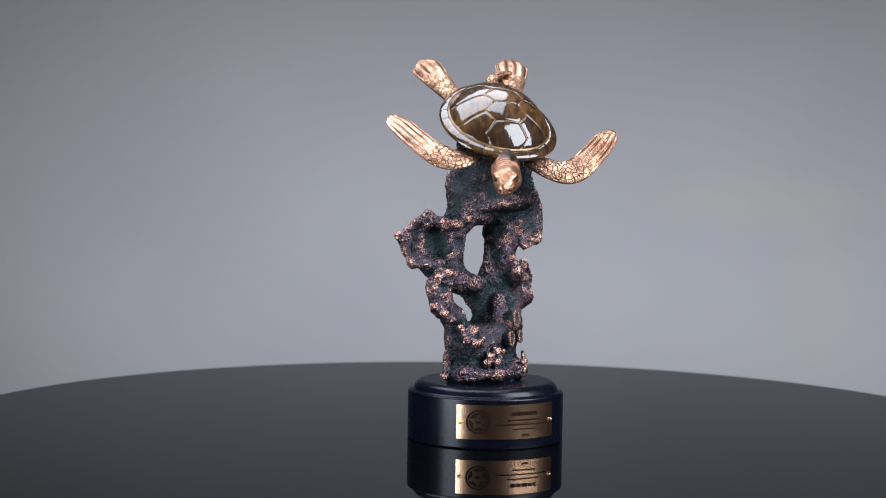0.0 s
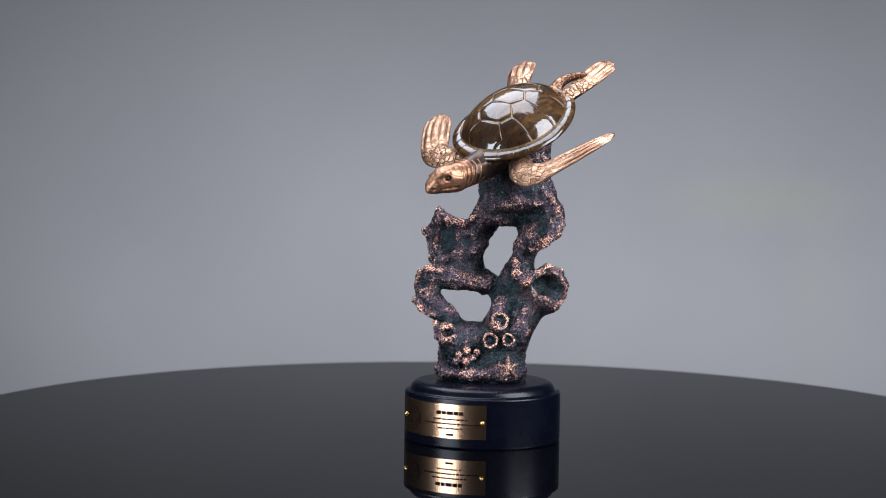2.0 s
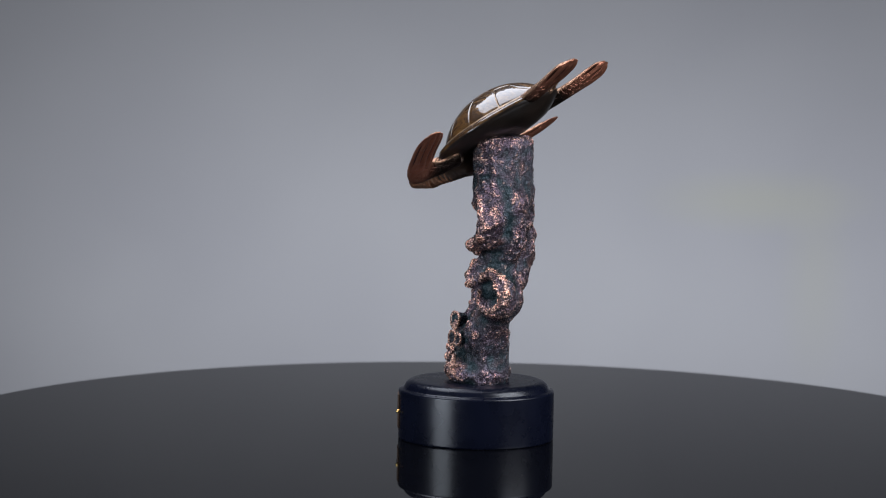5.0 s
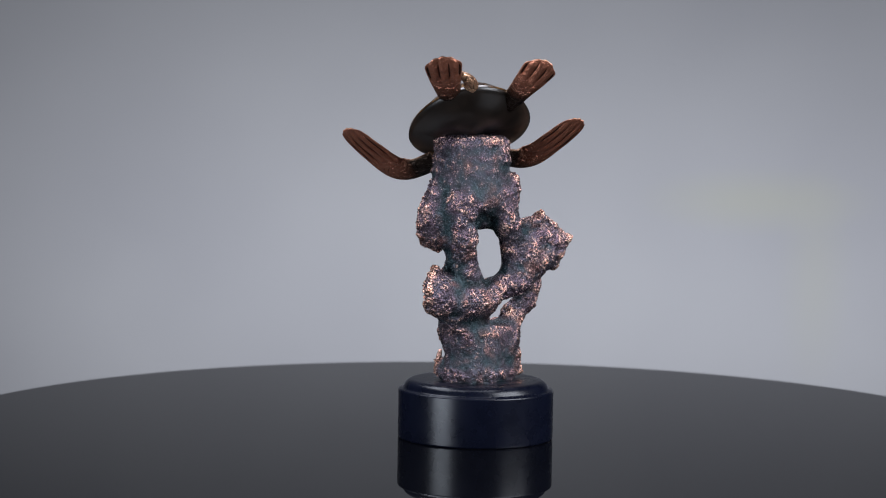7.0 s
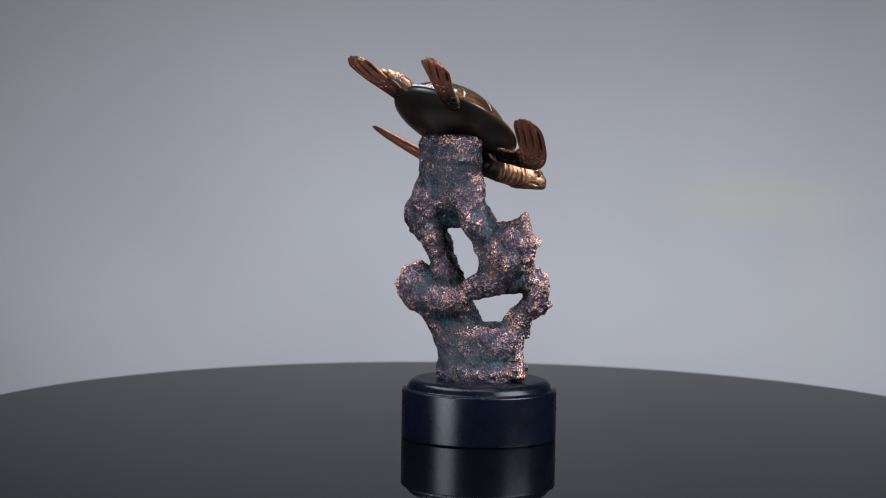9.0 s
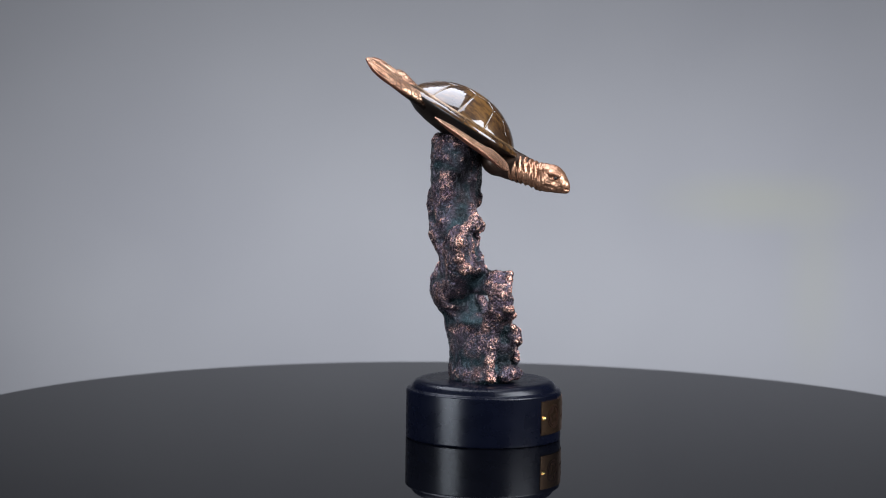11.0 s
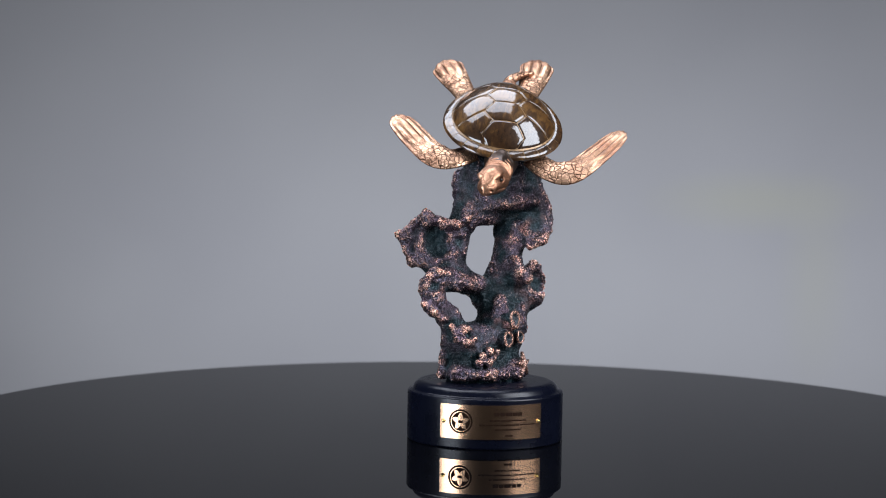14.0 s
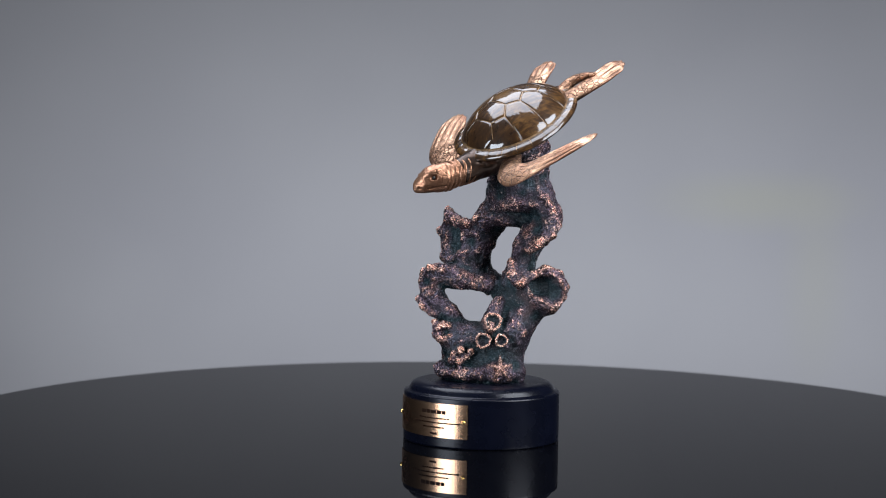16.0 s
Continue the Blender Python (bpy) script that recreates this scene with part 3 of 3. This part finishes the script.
            verts.append(FROND @ ((Vector((19.6, -19.6, 48.0)) + way * h + side * (r * math.cos(a)) + up * (r * math.sin(a))) / 1000))
    verts.append(FROND @ ((Vector((19.6, -19.6, 48.0)) + way * 2.3) / 1000))
    for i in (0, 20):
        for k in range(20):
            j = (k + 1) % 20
            faces.append((i + k, i + j, i + 20 + j, i + 20 + k))
    faces += [(40 + k, 40 + (k + 1) % 20, 60) for k in range(20)] + [tuple(range(20))]
    me = mesh_of("starfish", verts, faces, CORAL)
    me.attributes.new("wear", "FLOAT", "POINT").data.foreach_set("value", np.float32([0.9] * len(verts)))
    part("starfish", me, coral, "small copper starfish relief")
    return coral


HEADING = radians(-80)
FORE = Vector((math.cos(HEADING), math.sin(HEADING), 0))
SIDE = Vector((-math.sin(HEADING), math.cos(HEADING), 0))
UP = Vector((0, 0, 1))


def swim(s, l, z):
    """Millimetres ahead, to the turtle's left and up, in the trophy's space."""
    return (FORE * s + SIDE * l + UP * z) / 1000


TILT, ROLL = radians(31.1), radians(7.7)
AXIS = (FORE * math.cos(TILT) - UP * math.sin(TILT)).normalized()
CROWN = (FORE * math.sin(TILT) + UP * math.cos(TILT)).normalized()
BEAM = (SIDE * math.cos(ROLL) - CROWN * math.sin(ROLL)).normalized()
CROWN = AXIS.cross(BEAM).normalized()
MIDDLE = swim(-17.2, 11, 203.8)
LONG, WIDE, HIGH = 43.3, 38.0, 19.8


def shell_edge(p, q):
    """Plan position in millimetres of a place in the unit disc, on an outline that narrows astern."""
    return p * LONG, q * WIDE * (1 + 0.12 * p)


def dome(p, q, lift=0.0):
    r = math.hypot(p, q)
    a, b = shell_edge(p, q)
    if r < 0.87:
        c = 1.9 + (HIGH - 1.9) * (1 - (r / 0.87) ** 2.2) ** 0.84
    else:
        c = 1.7 * (1 - ((r - 0.87) / 0.13) ** 1.5) + 0.2
    return MIDDLE + (AXIS * a + BEAM * b + CROWN * (c + lift)) / 1000


def scute_mesh(outline, name):
    """A raised plate of the shell from a closed outline in the unit disc."""
    pts = []
    m = len(outline)
    for k in range(m):
        a, b = outline[k], outline[(k + 1) % m]
        steps = max(2, int(math.hypot(b[0] - a[0], b[1] - a[1]) / 0.05))
        pts += [(a[0] + (b[0] - a[0]) * i / steps, a[1] + (b[1] - a[1]) * i / steps) for i in range(steps)]
    cx, cy = sum(p[0] for p in pts) / len(pts), sum(p[1] for p in pts) / len(pts)
    size = sum(math.hypot(p[0] - cx, p[1] - cy) for p in pts) / len(pts)
    n = len(pts)
    rings = [(1 - 0.004 / size, -0.4), (1 - 0.0075 / size, 0.1), (1 - 0.022 / size, 0.35), (0.78, 0.42), (0.5, 0.45), (0.25, 0.45)]
    verts, faces = [], []
    for k, lift in rings:
        verts += [dome(cx + (p[0] - cx) * k, cy + (p[1] - cy) * k, lift) for p in pts]
    verts.append(dome(cx, cy, 0.45))
    for i in range(len(rings) - 1):
        for k in range(n):
            j = (k + 1) % n
            faces.append((i * n + k, i * n + j, i * n + n + j, i * n + n + k))
    last = (len(rings) - 1) * n
    faces += [(last + k, last + (k + 1) % n, last + n) for k in range(n)]
    return mesh_of(name, verts, faces, SCUTE)


def build_shell(trophy):
    rings = [0.02 + 0.98 * k / 26 for k in range(27)]
    n = 96
    verts, faces = [], []
    for r in rings:
        verts += [dome(r * math.cos(2 * math.pi * k / n), r * math.sin(2 * math.pi * k / n)) for k in range(n)]
    # rolled lip, then the underside as a shallow bowl
    for r, c in ((1.012, -0.8), (1.0, -2.2), (0.95, -3.2), (0.86, -5.2), (0.7, -7.6), (0.5, -9.0), (0.25, -9.8), (0.05, -10.0)):
        for k in range(n):
            a, b = shell_edge(r * math.cos(2 * math.pi * k / n), r * math.sin(2 * math.pi * k / n))
            verts.append(MIDDLE + (AXIS * a + BEAM * b + CROWN * c * (1.0 - 0.45 * min(0, math.cos(2 * math.pi * k / n)))) / 1000)
    rows = len(verts) // n
    for i in range(rows - 1):
        for k in range(n):
            j = (k + 1) % n
            faces.append((i * n + k, i * n + j, i * n + n + j, i * n + n + k))
    faces += [tuple(range(n)), tuple((rows - 1) * n + k for k in range(n))]
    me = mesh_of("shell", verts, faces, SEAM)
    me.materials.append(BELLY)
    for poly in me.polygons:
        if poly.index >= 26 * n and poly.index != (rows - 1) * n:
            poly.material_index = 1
    shell = part("shell", me, trophy, "domed glossy brown turtle shell with bronze seams")
    seams = [0.87, 0.53, 0.19, -0.17, -0.50, -0.87]
    mids = [(a + b) / 2 for a, b in zip(seams, seams[1:])]
    rim = 0.8735

    def arc(a0, a1):
        return [(rim * math.cos(a0 + (a1 - a0) * k / 8), rim * math.sin(a0 + (a1 - a0) * k / 8)) for k in range(9)]

    narrow, broad = 0.19, 0.335
    for k in range(5):
        w = broad * (0.85 if k == 4 else 1)
        if k == 0:
            out = arc(-0.26, 0.26) + [(mids[0], w), (seams[1], narrow), (seams[1], -narrow), (mids[0], -w)]
        elif k == 4:
            out = [(seams[4], narrow), (mids[4], w)] + arc(math.pi - 0.24, math.pi + 0.24) + [(mids[4], -w), (seams[4], -narrow)]
        else:
            out = [(seams[k], narrow), (mids[k], w), (seams[k + 1], narrow), (seams[k + 1], -narrow), (mids[k], -w), (seams[k], -narrow)]
        part("scute", scute_mesh(out, "scute"), shell)
    turns = [0.26, 1.02, 1.55, 2.12, math.pi - 0.24]
    for sign in (1, -1):
        for k in range(4):
            w1 = broad * (0.85 if k == 3 else 1)
            inner = [(mids[k + 1], w1), (seams[k + 1], narrow), (mids[k], broad)]
            out = arc(turns[k], turns[k + 1]) + inner
            part("scute", scute_mesh([(p, sign * q) for p, q in out], "scute"), shell)
    # marginal plates round the rim
    count = 25
    for k in range(count):
        a0, a1 = 2 * math.pi * (k + 0.5) / count + 0.007, 2 * math.pi * (k + 1.5) / count - 0.007
        verts, faces = [], []
        radii = [(0.875, 0.1), (0.880, 0.3), (0.94, 0.35), (0.99, 0.3), (1.010, -0.1), (1.016, -1.2)]
        for r, lift in radii:
            for i in range(6):
                a = a0 + (a1 - a0) * i / 5
                drop = -0.12 if i in (0, 5) else 0.0
                verts.append(dome(r * math.cos(a), r * math.sin(a), lift + drop))
        for i in range(len(radii) - 1):
            for j in range(5):
                faces.append((i * 6 + j, i * 6 + j + 1, i * 6 + j + 7, i * 6 + j + 6))
        part("marginal_plate", mesh_of("marginal_plate", verts, faces, SCUTE), shell)
    return shell


def smooth_line(points, steps):
    """Points along a smooth curve through the given vectors."""
    p = [points[0] * 2 - points[1]] + points + [points[-1] * 2 - points[-2]]
    out = []
    n = len(points) - 1
    for k in range(steps + 1):
        t = min(k / steps * n, n - 1e-6)
        i, f = int(t), t - int(t)
        a, b, c, d = p[i], p[i + 1], p[i + 2], p[i + 3]
        out.append(0.5 * (2 * b + (c - a) * f + (2 * a - 5 * b + 4 * c - d) * f * f + (3 * b - a - 3 * c + d) * f ** 3))
    return out


def build_flipper(trophy, points, widths, face, fingers, label, thick=4.2):
    """A blade along a curve; it ends in a scalloped edge with finger ridges."""
    line = smooth_line([swim(*p) for p in points], 60)
    n, rows = 64, len(line)
    verts, faces, along, furrow, under = [], [], [], [], []
    spread = smooth_line([Vector((w, 0, 0)) for w in widths], 60)
    for i, c in enumerate(line):
        t = i / (rows - 1)
        tang = (line[min(i + 1, rows - 1)] - line[max(i - 1, 0)]).normalized()
        normal = Vector(face(t))
        normal = (normal - tang * normal.dot(tang)).normalized()
        chord = tang.cross(normal)
        w, h = spread[i].x / 2000, thick / 2000 * (1.15 - 0.62 * t)
        ridge = max(0.0, (t - 0.52) / 0.48)
        end = max(0.0, (t - 0.84) / 0.16)
        w, h = w * (1 - 0.24 * end ** 3), h * (1 - 0.85 * end ** 2)
        for k in range(n):
            a = 2 * math.pi * k / n
            x, y = math.cos(a), math.sin(a)
            x = math.copysign(abs(x) ** 0.8, x)
            wave = math.cos(x * math.pi * fingers)
            lift = h * y * (1 - 0.25 * x * x) * (1 + 0.26 * min(1, ridge * 2.5) * wave)
            push = tang * (0.0004 * max(0, ridge - 0.6) / 0.4 * wave - 0.005 * max(0, ridge - 0.3) / 0.7 * x * x)
            verts.append(c + chord * (w * x) + normal * lift + push)
            along.append(t)
            # mask for the darker finish and painted shade on the lower side
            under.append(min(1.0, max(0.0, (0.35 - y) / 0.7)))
            furrow.append(max(0.0, -wave) * min(1, ridge * 2.5) * (1 - end ** 2))
    for i in range(rows - 1):
        for k in range(n):
            j = (k + 1) % n
            faces.append((i * n + k, i * n + j, i * n + n + j, i * n + n + k))
    faces += [tuple(range(n)), tuple((rows - 1) * n + k for k in range(n))]
    me = mesh_of("flipper", verts, faces, SKIN)
    me.attributes.new("along", "FLOAT", "POINT").data.foreach_set("value", along)
    me.attributes.new("furrow", "FLOAT", "POINT").data.foreach_set("value", furrow)
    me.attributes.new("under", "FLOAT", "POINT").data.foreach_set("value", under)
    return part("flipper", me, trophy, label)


def build_turtle(trophy):
    shell = build_shell(trophy)
    crown = lambda fs, ls, zs: (FORE * fs + SIDE * ls + UP * zs)
    def face(start, end):
        return lambda t: crown(*(a + (b - a) * min(1, max(0, (t - 0.25) / 0.4)) for a, b in zip(start, end)))

    build_flipper(trophy, [(0, 30, 180), (10, 43, 173), (11, 56.5, 173), (-3.5, 73, 184.5), (-22.5, 88.6, 198.2)], [15, 18, 18.5, 17.5, 16],
                  face((0.65, 0.0, 0.75), (0.85, -0.4, 0.35)), 4.0, "front flipper of scaled copper bronze, swept wide", 6.0)
    build_flipper(trophy, [(4, -8, 183), (13, -20, 180), (12, -32, 182.5), (-1.5, -45.5, 193.2), (-18.5, -58.8, 206.4)], [15, 18, 19.5, 20, 19],
                  face((0.65, 0.0, 0.75), (0.85, 0.4, 0.35)), 4.0, "front flipper of scaled copper bronze, raised", 6.0)
    build_flipper(trophy, [(-38, 22, 213.5), (-54, 26.5, 223), (-69, 29.5, 232.5), (-84, 32, 243.4)], [12, 15.5, 20.5, 24],
                  face((0.7, 0.0, 0.7), (0.85, 0.0, 0.5)), 3.5, "fan-shaped rear flipper of copper bronze", 8.0)
    build_flipper(trophy, [(-36, -11, 214.5), (-49, -18, 223.5), (-60, -25, 232.5), (-70.5, -32, 242.2)], [12, 15.5, 20, 22.5],
                  face((0.7, 0.0, 0.7), (0.85, 0.1, 0.5)), 3.5, "fan-shaped rear flipper of copper bronze", 8.0)
    # tail
    line = smooth_line([swim(-48, 12, 220), swim(-57, 13.5, 229), swim(-62, 20, 233), swim(-66, 29, 235)], 18)
    verts, faces, n = [], [], 14
    for i, c in enumerate(line):
        t = i / 18
        tang = (line[min(i + 1, 18)] - line[max(i - 1, 0)]).normalized()
        a1 = tang.cross(UP).normalized()
        a2 = a1.cross(tang)
        r = 0.0044 * (1 - t) ** 0.6 + 0.0009
        verts += [c + a1 * (r * math.cos(2 * math.pi * k / n)) + a2 * (0.8 * r * math.sin(2 * math.pi * k / n)) for k in range(n)]
    for i in range(18):
        for k in range(n):
            j = (k + 1) % n
            faces.append((i * n + k, i * n + j, i * n + n + j, i * n + n + k))
    faces += [tuple(range(n)), tuple(18 * n + k for k in range(n))]
    part("tail", mesh_of("tail", verts, faces, SKIN), trophy, "short curled bronze tail")
    # dark neck, then the head with its folds, in millimetres of the swimming axes
    clay = Clay((-8, -8, 150), (36, 30, 200), 0.6)
    clay.limb((6, 11, 179.5), (24, 10, 172.5), 11, 8.4, soft=4)
    clay.f += 0.5 * lattice(clay.f.shape, 4.0, 9, clay.step)
    v, q = clay.surface()
    part("neck", mesh_of("neck", [swim(*p) for p in v], q, NECK), trophy, "dark smooth bronze neck")
    clay = Clay((10, -16, 144), (62, 28, 192), 0.5)
    clay.limb((19, 10, 174), (35, 8.4, 168.8), 8.8, 8.2, soft=4)
    clay.blob((41, 7.2, 168), (10.5, 8.0, 8.8), turn=-18, soft=4, tilt=-8)
    clay.blob((48, 4.6, 164.3), (7.0, 6.4, 5.4), turn=-18, soft=3, tilt=-18)
    clay.blob((45.5, 5.8, 172.0), (5.5, 7.4, 2.4), turn=-18, soft=2, tilt=-24)
    clay.limb((51, 3.4, 164.3), (53.2, 2.6, 160.8), 3.2, 1.8, soft=2.5)
    for sgn in (1, -1):
        clay.blob((46, 5.8 + sgn * 6.6, 168.6), (2.6, 1.5, 1.6), soft=1, scoop=True)
        clay.blob((45.8, 5.7 + sgn * 5.8, 168.6), (1.3, 1.0, 0.9), soft=0.6)
        clay.limb((43.5, 5.8 + sgn * 7.0, 171.2), (49, 4.2 + sgn * 5.0, 170), 1.1, 0.7, soft=1)
        clay.limb((39, 7.0 + sgn * 7.4, 163.3), (54, 3.4 + sgn * 2.8, 161.6), 0.9, 0.6, soft=0.8, scoop=True)
    x, y, z = clay.axes
    fold = np.clip((40 - x) / 7, 0, 1)[:, None, None]
    drift = 2.2 * lattice(clay.f.shape, 7.0, 12, clay.step)
    clay.f += 0.55 * fold * np.sin(x[:, None, None] * 1.9 + drift) + 0.3 * lattice(clay.f.shape, 3.4, 4, clay.step)
    v, q = clay.surface()
    head = part("head", mesh_of("head", [swim(*p) for p in v], q, HEADSKIN), trophy, "copper bronze turtle head with wrinkled neck")
    for sgn in (1, -1):
        verts, faces = lathe([(0, -0.0012)] + [(0.0012 * math.cos(a), 0.0012 * math.sin(a)) for a in (-1.0, -0.5, 0, 0.5, 1.0)] + [(0, 0.0012)], 14)
        eye = part("eye", mesh_of("eye", verts, faces, BELLY), head, "small dark polished eye")
        eye.location = swim(46.4, 5.8 + sgn * 6.6, 168.5)
    return shell


def build_trophy():
    trophy = tagged(new("trophy"), "bronze sea turtle on coral award with black plinth and brass plate", "trophy")
    build_plinth(trophy)
    build_coral(trophy)
    build_turtle(trophy)
    return trophy


turntable = build_turntable()
trophy = build_trophy()


# ---------------------------------------------------------------- what moves
def motions():
    rows = [(float(k), pose(0, 0, 0, 0, 0, RATE * k)) for k in range(17)]
    walk(turntable, rows)
    walk(trophy, rows)


motions()
